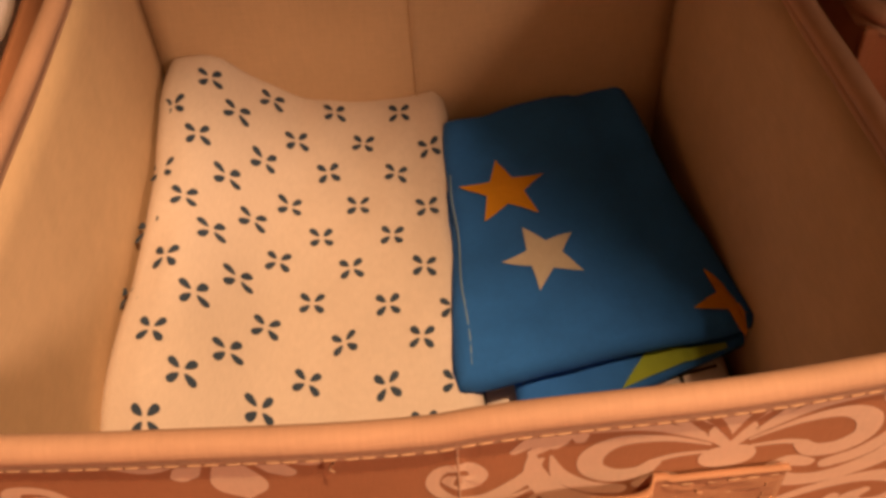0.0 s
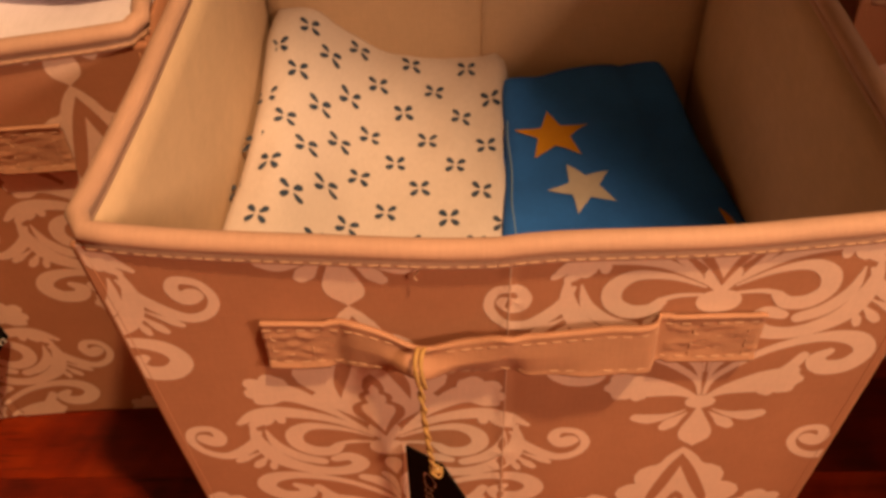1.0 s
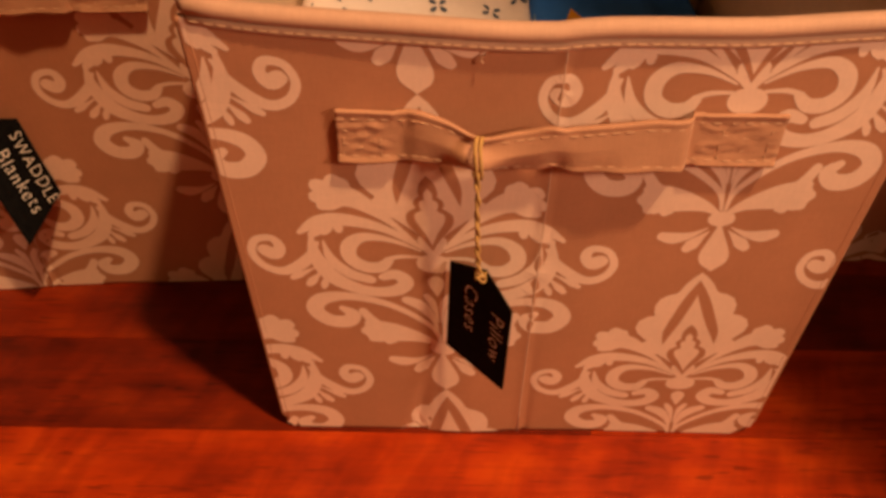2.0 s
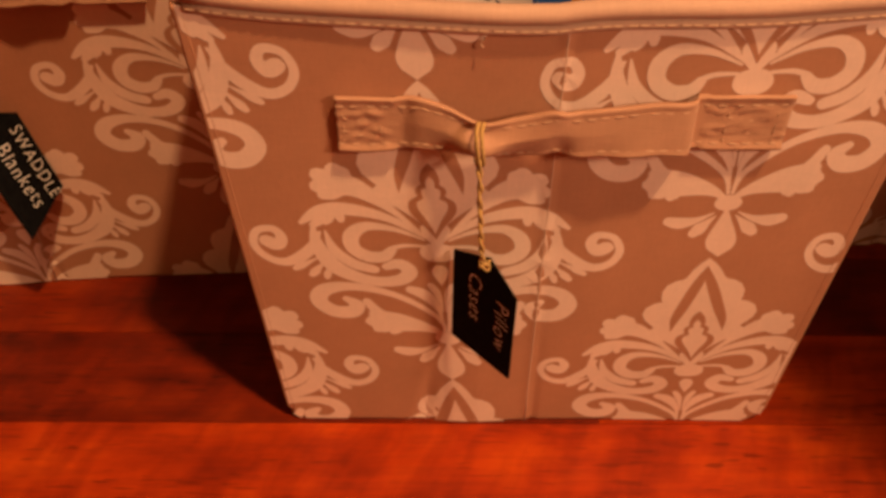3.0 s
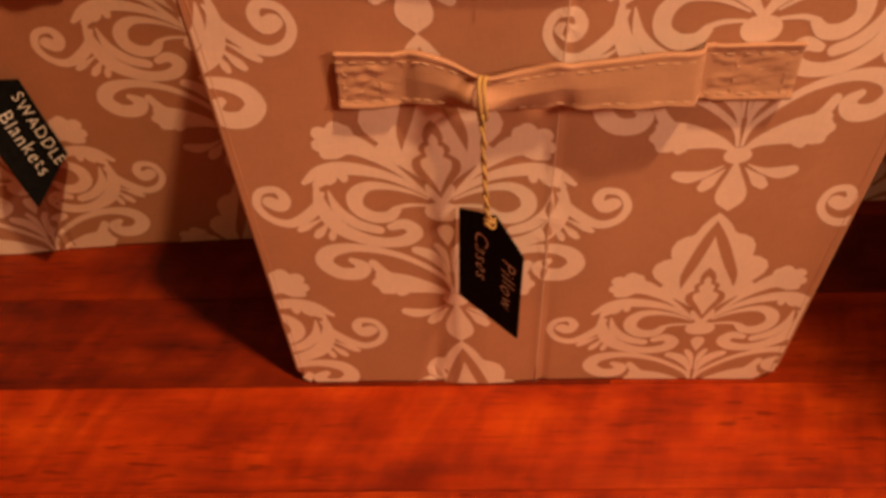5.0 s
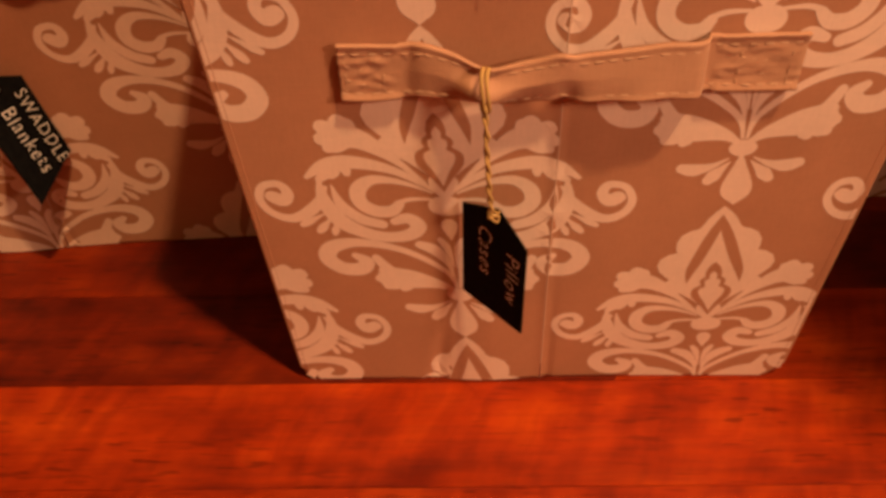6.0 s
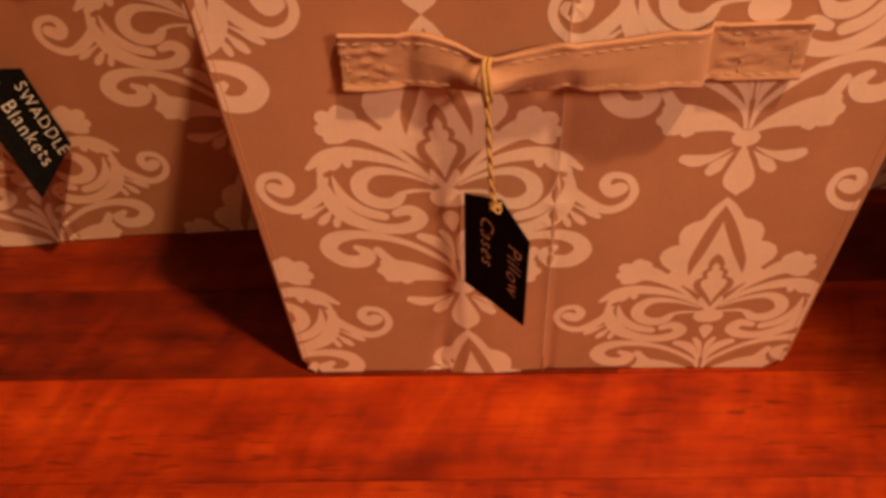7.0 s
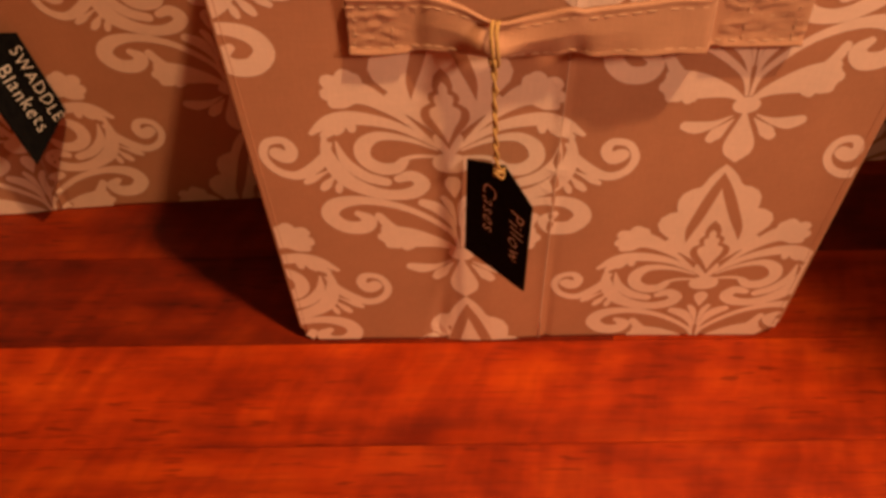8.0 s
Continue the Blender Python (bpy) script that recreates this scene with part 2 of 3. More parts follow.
def damask_repeat():
    """Two meshes of one repeat: the cream print, and the taupe openings and inner cream leaf on top of it."""
    c, o, i2, o2, i3 = (bmesh.new() for _ in range(5))
    L = iter(range(1, 60))
    lay = lambda: -0.0016 - 0.00002 * next(L)
    # drop, ball and side petals between two flames
    half_shape(c, spline([(0.385, 0.01), (0.30, 0.042), (0.20, 0.082), (0.13, 0.097), (0.07, 0.08), (0.025, 0.03), (0.0, 0.0)], 4), lay())
    half_shape(c, [(0.435 + 0.06 * math.cos(a), 0.085 * math.sin(a)) for a in (k * math.pi / 12 for k in range(13))], lay())
    drop(c, -0.07, 0.365, -0.37, 0.30, 0.050, lay(), 0.10)
    drop(c, -0.06, 0.34, -0.19, 0.195, 0.050, lay())
    # wings at the foot
    wing = lay()
    ribbon(c, [(-0.01, 0.46, 0.012), (-0.12, 0.535, 0.045), (-0.29, 0.585, 0.095), (-0.41, 0.60, 0.115)], wing)
    for dx, dz, w in ((-0.48, 0.68, 0.055), (-0.515, 0.60, 0.055), (-0.47, 0.525, 0.055), (-0.36, 0.50, 0.05)):
        drop(c, -0.30, 0.565, dx, dz, w, lay())
    drop(c, -0.04, 0.50, -0.54, 0.82, 0.042, lay(), 0.10)
    ribbon(c, [(-0.012, 0.50, 0.012), (-0.06, 0.66, 0.022), (-0.30, 0.855, 0.03), (-0.56, 0.935, 0.04), (-0.75, 0.905, 0.06), (-0.815, 0.80, 0.065), (-0.74, 0.70, 0.065), (-0.62, 0.69, 0.065), (-0.57, 0.76, 0.055), (-0.63, 0.815, 0.03)], lay())
    drop(c, -0.015, 0.60, -0.215, 0.94, 0.05, lay(), -0.12)
    drop(c, -0.01, 0.70, -0.075, 0.98, 0.03, lay(), -0.05)
    # swoosh with its curl, and the petal inside
    ribbon(c, [(-0.735, 1.50, 0.006), (-0.735, 1.30, 0.05), (-0.66, 1.12, 0.065), (-0.52, 1.02, 0.055), (-0.38, 0.985, 0.05), (-0.25, 1.01, 0.055), (-0.19, 1.085, 0.055), (-0.25, 1.15, 0.05), (-0.33, 1.125, 0.035)], lay())
    ribbon(c, [(-0.67, 1.43, 0.006), (-0.64, 1.27, 0.038), (-0.54, 1.15, 0.046), (-0.42, 1.10, 0.042)], lay())
    # outer scroll and little leaves
    ribbon(c, [(-0.70, 1.42, 0.01), (-0.80, 1.25, 0.045), (-0.95, 1.15, 0.04), (-1.07, 1.19, 0.032), (-1.125, 1.30, 0.03), (-1.085, 1.41, 0.03), (-0.985, 1.43, 0.032), (-0.945, 1.36, 0.04), (-0.985, 1.30, 0.055), (-1.035, 1.325, 0.055)], lay())
    drop(c, -0.74, 1.20, -0.92, 1.085, 0.03, lay())
    drop(c, -0.71, 1.17, -0.82, 1.03, 0.033, lay())
    drop(c, -0.69, 1.14, -0.725, 1.01, 0.028, lay())
    # bulb and seed
    half_shape(c, [(1.255 + 0.080 * math.cos(a), 0.112 * math.sin(a) ** 0.8) for a in (k * math.pi / 12 for k in range(13))], lay())
    half_shape(c, spline([(1.32, 0.02), (1.38, 0.07), (1.46, 0.09), (1.52, 0.05)], 4), lay())
    half_shape(c, spline([(1.145, 0.02), (1.11, 0.05), (1.05, 0.045), (0.96, 0.002)], 4), lay())
    # hook
    ribbon(c, [(-0.07, 1.36, 0.008), (-0.24, 1.445, 0.022), (-0.41, 1.47, 0.04), (-0.51, 1.40, 0.055), (-0.52, 1.29, 0.055), (-0.44, 1.215, 0.055), (-0.34, 1.215, 0.05), (-0.285, 1.27, 0.035)], lay())
    ribbon(c, [(-0.30, 1.28, 0.02), (-0.21, 1.31, 0.018), (-0.09, 1.31, 0.012)], lay())
    # long leaf with a notched edge
    ribbon(c, [(-0.05, 1.375, 0.012), (-0.28, 1.54, 0.035), (-0.52, 1.605, 0.055), (-0.68, 1.58, 0.05), (-0.80, 1.49, 0.02)], lay())
    for dx, dz in ((-0.56, 1.515), (-0.66, 1.49), (-0.745, 1.46)):
        drop(c, -0.56, 1.61, dx, dz, 0.035, lay())
    # fan leaf
    ribbon(c, [(-0.10, 1.43, 0.012), (-0.25, 1.61, 0.03), (-0.42, 1.76, 0.075), (-0.54, 1.80, 0.10)], lay())
    for dx, dz, w in ((-0.545, 1.905, 0.075), (-0.645, 1.865, 0.075), (-0.665, 1.775, 0.07), (-0.645, 1.705, 0.05)):
        drop(c, -0.42, 1.76, dx, dz, w, lay())
    # flame
    half_shape(c, [(REPEAT - z, w) for z, w in ((0, 0), (0.05, 0.05), (0.12, 0.097), (0.19, 0.128), (0.215, 0.150), (0.23, 0.20), (0.27, 0.255), (0.34, 0.285), (0.41, 0.285), (0.45, 0.275), (0.465, 0.33), (0.51, 0.385),
                                                (0.58, 0.405), (0.65, 0.385), (0.71, 0.335), (0.735, 0.31), (0.755, 0.33), (0.79, 0.345), (0.83, 0.30), (0.90, 0.22), (0.98, 0.13), (1.05, 0.06), (1.08, 0.02))], lay())
    drop(c, -0.20, 1.62, -0.335, 1.745, 0.04, lay())
    oy = lay() - 0.0004
    flame = lambda rows: [(REPEAT - z, w) for z, w in spline(rows, 3)]
    half_shape(o, flame([(0.08, 0), (0.20, 0.06), (0.33, 0.11), (0.46, 0.15), (0.58, 0.185), (0.66, 0.20), (0.74, 0.195), (0.80, 0.185)]), oy)
    half_shape(i2, flame([(0.235, 0), (0.33, 0.026), (0.46, 0.065), (0.58, 0.105), (0.66, 0.138), (0.74, 0.168), (0.80, 0.187), (0.83, 0.18)]), oy - 0.0005)
    half_shape(o2, flame([(0.565, 0), (0.62, 0.042), (0.69, 0.058), (0.72, 0.054), (0.75, 0.085), (0.79, 0.09), (0.81, 0.08), (0.85, 0.130), (0.90, 0.142), (0.96, 0.125), (1.06, 0.055), (1.16, 0)]), oy - 0.0010)
    half_shape(i3, flame([(0.66, 0), (0.70, 0.026), (0.745, 0.026), (0.76, 0.052), (0.80, 0.055), (0.83, 0.048), (0.86, 0.088), (0.92, 0.085), (1.01, 0.040), (1.11, 0)]), oy - 0.0015)
    return (("scroll", c, mat_print), ("flame_opening", o, mat_fabric), ("flame", i2, mat_print), ("heart_opening", o2, mat_fabric), ("heart_leaf", i3, mat_print))


def islands(bm):
    """Each connected patch of a mesh as a mesh of its own, the largest first."""
    left, found = set(bm.faces), []
    while left:
        todo, patch = [left.pop()], []
        while todo:
            f = todo.pop()
            patch.append(f)
            for v in f.verts:
                for g in v.link_faces:
                    if g in left:
                        left.remove(g)
                        todo.append(g)
        found.append(patch)
    found.sort(key=lambda p: -sum(f.calc_area() for f in p))
    out = []
    for patch in found:
        b, known = bmesh.new(), {}
        for f in patch:
            for v in f.verts:
                if v not in known:
                    known[v] = b.verts.new(v.co)
            b.faces.new([known[v] for v in f.verts])
        out.append(b)
    bm.free()
    return out


def damask(parent, columns, surface, bounds):
    """The print of one panel, motif by motif. columns: x and z of a flame's tip, the lean of its axis, its stretch up and across, its rise across; surface: x, z to y; bounds: planes that cut it."""
    for x, z, lean, tall, wide, rise in columns:
        motif = None
        for name, bm, mat in damask_repeat():
            for v in bm.verts:
                px, pz = v.co.x, v.co.z - REPEAT
                v.co = Vector((x + px * wide - pz * lean, v.co.y, z + pz * tall + px * rise)) * 0.1
            for co, no in bounds:
                bmesh.ops.bisect_plane(bm, geom=bm.verts[:] + bm.edges[:] + bm.faces[:], plane_co=co, plane_no=no, clear_outer=True)
            if not bm.faces:
                bm.free()
                continue
            for v in bm.verts:
                v.co.y += surface(v.co.x, v.co.z)
            bm.normal_update()
            for f in bm.faces:
                if f.normal.y > 0:
                    f.normal_flip()
            for stroke in islands(bm):
                if motif:
                    part(name, stroke, mat, motif, smooth=False)
                else:
                    motif = part("damask_motif", stroke, mat, parent, "cream damask flower printed on the canvas", smooth=False)


# ---------------------------------------------------------------- storage bins
H, WB, WT, WK = 0.3545, 0.1705, 0.1905, 0.176
DB, DT = 0.335, 0.362


def front_surface(x, z):
    """How far the front of a bin stands from its plane: bowed rim, soft fold lines, a bulge low down."""
    k = z / H
    y = -0.003 * k - 0.008 * max(0, 1 - (x / WT) ** 2) * max(0, k) ** 4
    y += -0.0007 * math.exp(-((x + 0.001) / 0.0028) ** 2) + 0.0012 * math.exp(-((x - 0.0045) / 0.003) ** 2) * max(0.15, 1 - k * 3)
    if x < -0.004:
        y -= 0.0020 * max(0, 1 - abs((x + 0.036) / 0.034)) ** 0.7 * max(0, 1 - k * 1.2)
    y += 0.0026 * math.exp(-((x + 0.0745 - 0.135 * z) / 0.0055) ** 2) * max(0, 1 - k * 2.3)
    return y + fuzz((x, 0, z), 9, 0.0010)


def rim_loop(bow, n=30):
    """The line of the rim: along the front, the sides and the back, with rounded corners."""
    c = [(-WT, 0.0), (WT, 0.0), (WK, DT), (-WK, DT)]
    pts = []
    for (x0, y0), (x1, y1) in zip(c, c[1:] + c[:1]):
        for i in range(n):
            t = 0.020 + 0.96 * i / (n - 1)
            x, y = x0 + (x1 - x0) * t, y0 + (y1 - y0) * t
            if y0 == y1 == 0.0:
                y = front_surface(x, H)
            if y0 != y1:
                x -= math.copysign(bow, x) * math.sin(math.pi * t)
            z = H - 0.002 - (0.0070 * (1 - (x / WT) ** 2) - 0.0022 * max(0.0, min(1.0, (x + 0.002) / 0.012)) if y < 0.02 else 0.003 * math.sin(math.pi * t)) + fuzz((x, y, 0), 17, 0.0012)
            pts.append(Vector((x, y, z)))
    return pts


def sweep(bm, loop, profile):
    """A closed profile (out, up) carried along a closed loop."""
    rings = []
    n = len(loop)
    for i, p in enumerate(loop):
        d = loop[(i + 1) % n] - loop[i - 1]
        d.z = 0
        out = Vector((d.y, -d.x, 0)).normalized()
        rings.append([bm.verts.new(p + out * o + Vector((0, 0, u))) for o, u in profile])
    m = len(profile)
    for a, b in zip(rings, rings[1:] + rings[:1]):
        for j in range(m):
            bm.faces.new((a[j], b[j], b[(j + 1) % m], a[(j + 1) % m]))


def panel(parent, name, nu, nv, outer, thick):
    """A stiff cloth panel: canvas outside, lining inside, turned edges."""
    bm = bmesh.new()
    a = grid(bm, nu, nv, outer, 0)
    b = grid(bm, nu, nv, lambda u, v: Vector(outer(u, v)) + Vector(thick), 1, True)
    edge = [r[0] for r in a], [r[-1] for r in a], a[0], a[-1]
    other = [r[0] for r in b], [r[-1] for r in b], b[0], b[-1]
    for p, q in zip(edge, other):
        for i in range(len(p) - 1):
            bm.faces.new((p[i], p[i + 1], q[i + 1], q[i]))
    bmesh.ops.recalc_face_normals(bm, faces=bm.faces)
    return part(name, bm, [mat_fabric, mat_lining], parent)


def stitches(bm, line, length, gap, radius, every_lift=0.0):
    """A row of thread stitches along points."""
    line = [Vector(p) for p in line]
    for a, b in zip(line, line[1:]):
        seg = (b - a).length
        if seg < 1e-6:
            continue
        pos = 0.0
        while pos + length < seg:
            p0, p1 = a.lerp(b, pos / seg), a.lerp(b, (pos + length) / seg)
            mid = (p0 + p1) / 2
            tube(bm, [p0, p0.lerp(mid, 0.4), mid, p1.lerp(mid, 0.4), p1], lambda t: radius * (0.45 + 0.55 * math.sin(math.pi * t)), 5)
            pos += length + gap


def storage_bin(label, columns, bow=0.003):
    """An open cloth bin with a printed front, piped rim and lining. Its origin is the middle of the front's foot."""
    bin_ = tagged(new("storage_bin"), label, "storage bin", "fabric storage bins")
    half = lambda v: WB + (WT - WB) * v
    cornered = lambda u, v: max(0, 1 - v / 0.045) * 0.012 * abs(2 * u - 1) ** 14
    panel(bin_, "front_panel", 240, 110, lambda u, v: ((2 * u - 1) * (half(v) - cornered(u, v)), front_surface((2 * u - 1) * half(v), v * (H - 0.013)), v * (H - 0.013)), (0, 0.004, 0))
    for s, name in ((-1, "left_panel"), (1, "right_panel")):
        panel(bin_, name, 20, 14, lambda u, v, s=s: (s * (half(v) * (1 - u) + (WB * 0.97 + (WK - WB * 0.97) * v) * u - 0.001 - bow * math.sin(math.pi * u) * v * v), 0.004 + u * (DB + (DT - DB) * v - 0.004), v * (H - 0.013)), (-s * 0.004, 0, 0))
    panel(bin_, "back_panel", 24, 14, lambda u, v: ((2 * u - 1) * (WB * 0.97 + (WK - WB * 0.97) * v - 0.004), DB + (DT - DB) * v + 0.002 * math.exp(-((u - 0.5) / 0.012) ** 2) - 0.003 * math.sin(math.pi * u), v * (H - 0.013)), (0, -0.004, 0))
    bm = bmesh.new()
    tube(bm, [(-0.003, DB + (DT - DB) * k - 0.0062, H * k) for k in (0.1, 0.4, 0.7, 0.97)], 0.0007, 6)
    part("seam", bm, mat_lining, bin_, "vertical seam in the cream lining")
    bm = bmesh.new()
    box(bm, -WB + 0.006, WB - 0.006, 0.006, DB - 0.006, 0.002, 0.006, 0.001)
    part("base_board", bm, mat_lining, bin_)
    side_l, side_r = Vector((-H, 0, -(WT - WB))).normalized(), Vector((H, 0, -(WT - WB))).normalized()
    bounds = [(Vector((-WB + 0.0015, 0, 0)), side_l), (Vector((WB - 0.0015, 0, 0)), side_r), (Vector((0, 0, 0.0012)), Vector((0, 0, -1))), (Vector((0, 0, H - 0.009)), Vector((0, 0, 1)))]
    corner = 0.7071
    for s in (-1, 1):
        bounds.append((Vector((s * (WB - 0.006), 0, 0.003)), Vector((s * corner, 0, -corner))))
    damask(bin_, columns, front_surface, bounds)
    # piping round the rim: a fat roll over a flat stitched lip, inside and out
    loop = rim_loop(bow)
    bm = bmesh.new()
    roll = [(-0.0020 + 0.0052 * math.cos(a), -0.0038 + 0.0050 * math.sin(a)) for a in (math.radians(k) for k in range(-70, 251, 20))]
    sweep(bm, loop, [(-0.0050, -0.0125), (-0.0010, -0.0142), (0.0006, -0.0138), (0.0012, -0.0124), (0.0012, -0.0096), (-0.0006, -0.0084)] + roll + [(-0.0050, -0.0080), (-0.0052, -0.0110)])
    rim = part("piped_rim", bm, mat_piping, bin_, "rolled tan piping with a stitched lip")
    bm = bmesh.new()
    n = len(loop)
    for off, drop_ in ((0.0014, -0.0113),):
        line = []
        for i, p in enumerate(loop):
            d = loop[(i + 1) % n] - loop[i - 1]
            d.z = 0
            line.append(p + Vector((d.y, -d.x, 0)).normalized() * off + Vector((0, 0, drop_)))
        stitches(bm, line, 0.0050, 0.0022, 0.00045)
    part("stitching", bm, mat_thread, rim, "pale thread stitches")
    # turned seams along the upright edges of the front
    for sgn in (-1, 1):
        bm = bmesh.new()
        tube(bm, [(sgn * (half(z / H) - 0.0042), front_surface(sgn * (half(z / H) - 0.0042), z) + 0.0003, z) for z in (0.012 + k * (H - 0.03) / 16 for k in range(17))], 0.0006, 6)
        part("edge_seam", bm, mat_fabric, bin_, "narrow turned seam along the upright edge")
    # upright seam of the canvas; its lighter colour paints in the edge highlight
    bm = bmesh.new()
    tube(bm, [(-0.0005, front_surface(-0.0005, z) + 0.0005, z) for z in (k * H * 0.965 / 14 for k in range(15))], 0.0008, 6)
    part("seam", bm, mat_piping, bin_, "upright seam in the canvas")
    return bin_


def strap_handle(parent, shift=0.0, proud=1.0):
    """A cloth strap sewn on at both ends, loose between and pinched by the twine."""
    rows = spline([(-0.120, -0.0045, 0.2752, 0.0170), (-0.104, -0.005, 0.2752, 0.0170), (-0.088, -0.0062, 0.2755, 0.0160), (-0.076, -0.011, 0.2775, 0.0155),
                   (-0.062, -0.014, 0.2755, 0.0142), (-0.0455, -0.016, 0.2715, 0.0115), (-0.034, -0.0165, 0.2712, 0.0122), (-0.021, -0.0170, 0.2730, 0.0132), (-0.008, -0.0175, 0.2762, 0.0146), (0.001, -0.0165, 0.2752, 0.0140),
                   (0.015, -0.017, 0.2765, 0.0142), (0.040, -0.0165, 0.2788, 0.0150), (0.0560, -0.016, 0.2788, 0.0158), (0.0625, -0.0145, 0.2788, 0.0162),
                   (0.0650, -0.010, 0.2785, 0.0164), (0.068, -0.0062, 0.2782, 0.0165), (0.085, -0.005, 0.2782, 0.0168), (0.114, -0.0045, 0.2782, 0.0170)], 7)
    bm = bmesh.new()
    n = len(rows) - 1

    def at(u, v, lift):
        x, y, z, w = rows[min(n, round(u * n))]
        y = -0.005 + (y + 0.005) * proud
        s = 2 * v - 1
        ends = x < -0.09 or x > 0.07
        pinch = math.exp(-((x + 0.0455) / 0.013) ** 2)
        y += -0.0035 * pinch * (1 - s * s) + 0.004 * pinch * math.sin(3.2 * s)
        sag = math.exp(-((x + 0.034) / 0.036) ** 2)
        y += sag * (0.0070 * max(0, -s) + 0.0006 * max(0, s)) + 0.003 * math.exp(-((x + 0.004) / 0.006) ** 2) * (0.3 - s)
        if ends:
            y = front_surface(x, z) - 0.0042 + fuzz((x * 0.8, 0, z + s * w), 250, 0.0018, 3.3) * (1 - s ** 4) + 0.0012 * (1 - s ** 8)
        else:
            y += fuzz((x, 0, s * 0.01), 45, 0.0026, 1.7) * (0.35 + 0.65 * s * s) + 0.0016 * s
        z += fuzz((x, 1, 0), 60, 0.0008, 5.1)
        base = front_surface(x, z)
        edge = 0.0006 * max(0.0, 1 - ((abs(s) - 0.92) / 0.12) ** 2)
        return Vector((x + shift, min(y, base - 0.0028) - lift - edge * (lift > 0), z + s * w))
    a = grid(bm, n, 28, lambda u, v: at(u, v, 0.0012))
    b = grid(bm, n, 28, lambda u, v: at(u, v, -0.0012), 0, True)
    for p, q in (([r[0] for r in a], [r[0] for r in b]), ([r[-1] for r in a], [r[-1] for r in b]), (a[0], b[0]), (a[-1], b[-1])):
        for i in range(len(p) - 1):
            bm.faces.new((p[i], p[i + 1], q[i + 1], q[i]))
    bmesh.ops.recalc_face_normals(bm, faces=bm.faces)
    strap = part("strap_handle", bm, mat_strap, parent, "loose tan cloth strap sewn on at both ends")
    bm = bmesh.new()
    for v in (0.12, 0.84):
        stitches(bm, [at(i / n, v, 0.0014) for i in range(0, n + 1, 7)], 0.0046, 0.0026, 0.00036)
    for x0, x1 in ((-0.117, -0.095), (0.080, 0.110)):
        us = [k / n for k in range(n + 1) if x0 <= rows[k][0] <= x1]
        for v in (0.33, 0.58):
            stitches(bm, [at(u, v + 0.05 * math.sin(u * 90), 0.0012) for u in us[::3]], 0.0028, 0.0035, 0.0003)
        for u in (us[0], us[-1]):
            stitches(bm, [at(u, v, 0.0013) for v in (0.13, 0.4, 0.62, 0.84)], 0.003, 0.0026, 0.0003)
    part("stitching", bm, mat_thread, strap, "pale thread stitches")
    return strap


def twine(path, turns, label, loop_at):
    """Two jute strands twisted round one another, knotted round the strap."""
    bm = bmesh.new()
    line = [Vector(p) for p in spline(path, 10)]
    n = len(line) - 1
    for side in (0, math.pi):
        tube(bm, [p + Vector((math.cos(side + turns * 2 * math.pi * i / n), math.sin(side + turns * 2 * math.pi * i / n), 0)) * 0.0008 + Vector((fuzz(p, 300, 0.0006), fuzz(p, 500, 0.0004, 3.0), 0)) for i, p in enumerate(line)], lambda t: 0.0010 + 0.0002 * math.sin(t * 61), 6)
    x, y, z = loop_at
    for dx, rz in ((-0.0014, 0.0128), (0.0012, 0.0124)):
        tube(bm, [(x + dx + 0.0008 * math.sin(2 * a), y + 0.0068 * math.cos(a), z + rz * math.sin(a)) for a in (k * math.pi / 12 for k in range(24))], 0.0011, 6, True)
    for k in range(3):
        tube(bm, [line[-1] + Vector((0.003 * math.cos(a + k), 0.003 * math.sin(a + k) * (1 - k * 0.3), 0.002 * math.sin(2 * a) + 0.0012 * k)) for a in (j * math.pi / 6 for j in range(12))], 0.0007, 6, True)
    ob = part("twine", bm, mat_twine)
    return tagged(ob, label, "twine")


def letters(text, size):
    data = bpy.data.curves.new("words", "FONT")
    data.body, data.size, data.extrude, data.offset = text, size, 0.0, -size * 0.012
    data.space_character, data.shear = 1.15, 0.18
    data.align_x = "LEFT"
    tmp = new("words", data)
    bpy.context.view_layer.update()
    me = bpy.data.meshes.new_from_object(tmp.evaluated_get(bpy.context.evaluated_depsgraph_get()))
    bpy.data.objects.remove(tmp)
    bpy.data.curves.remove(data)
    return me


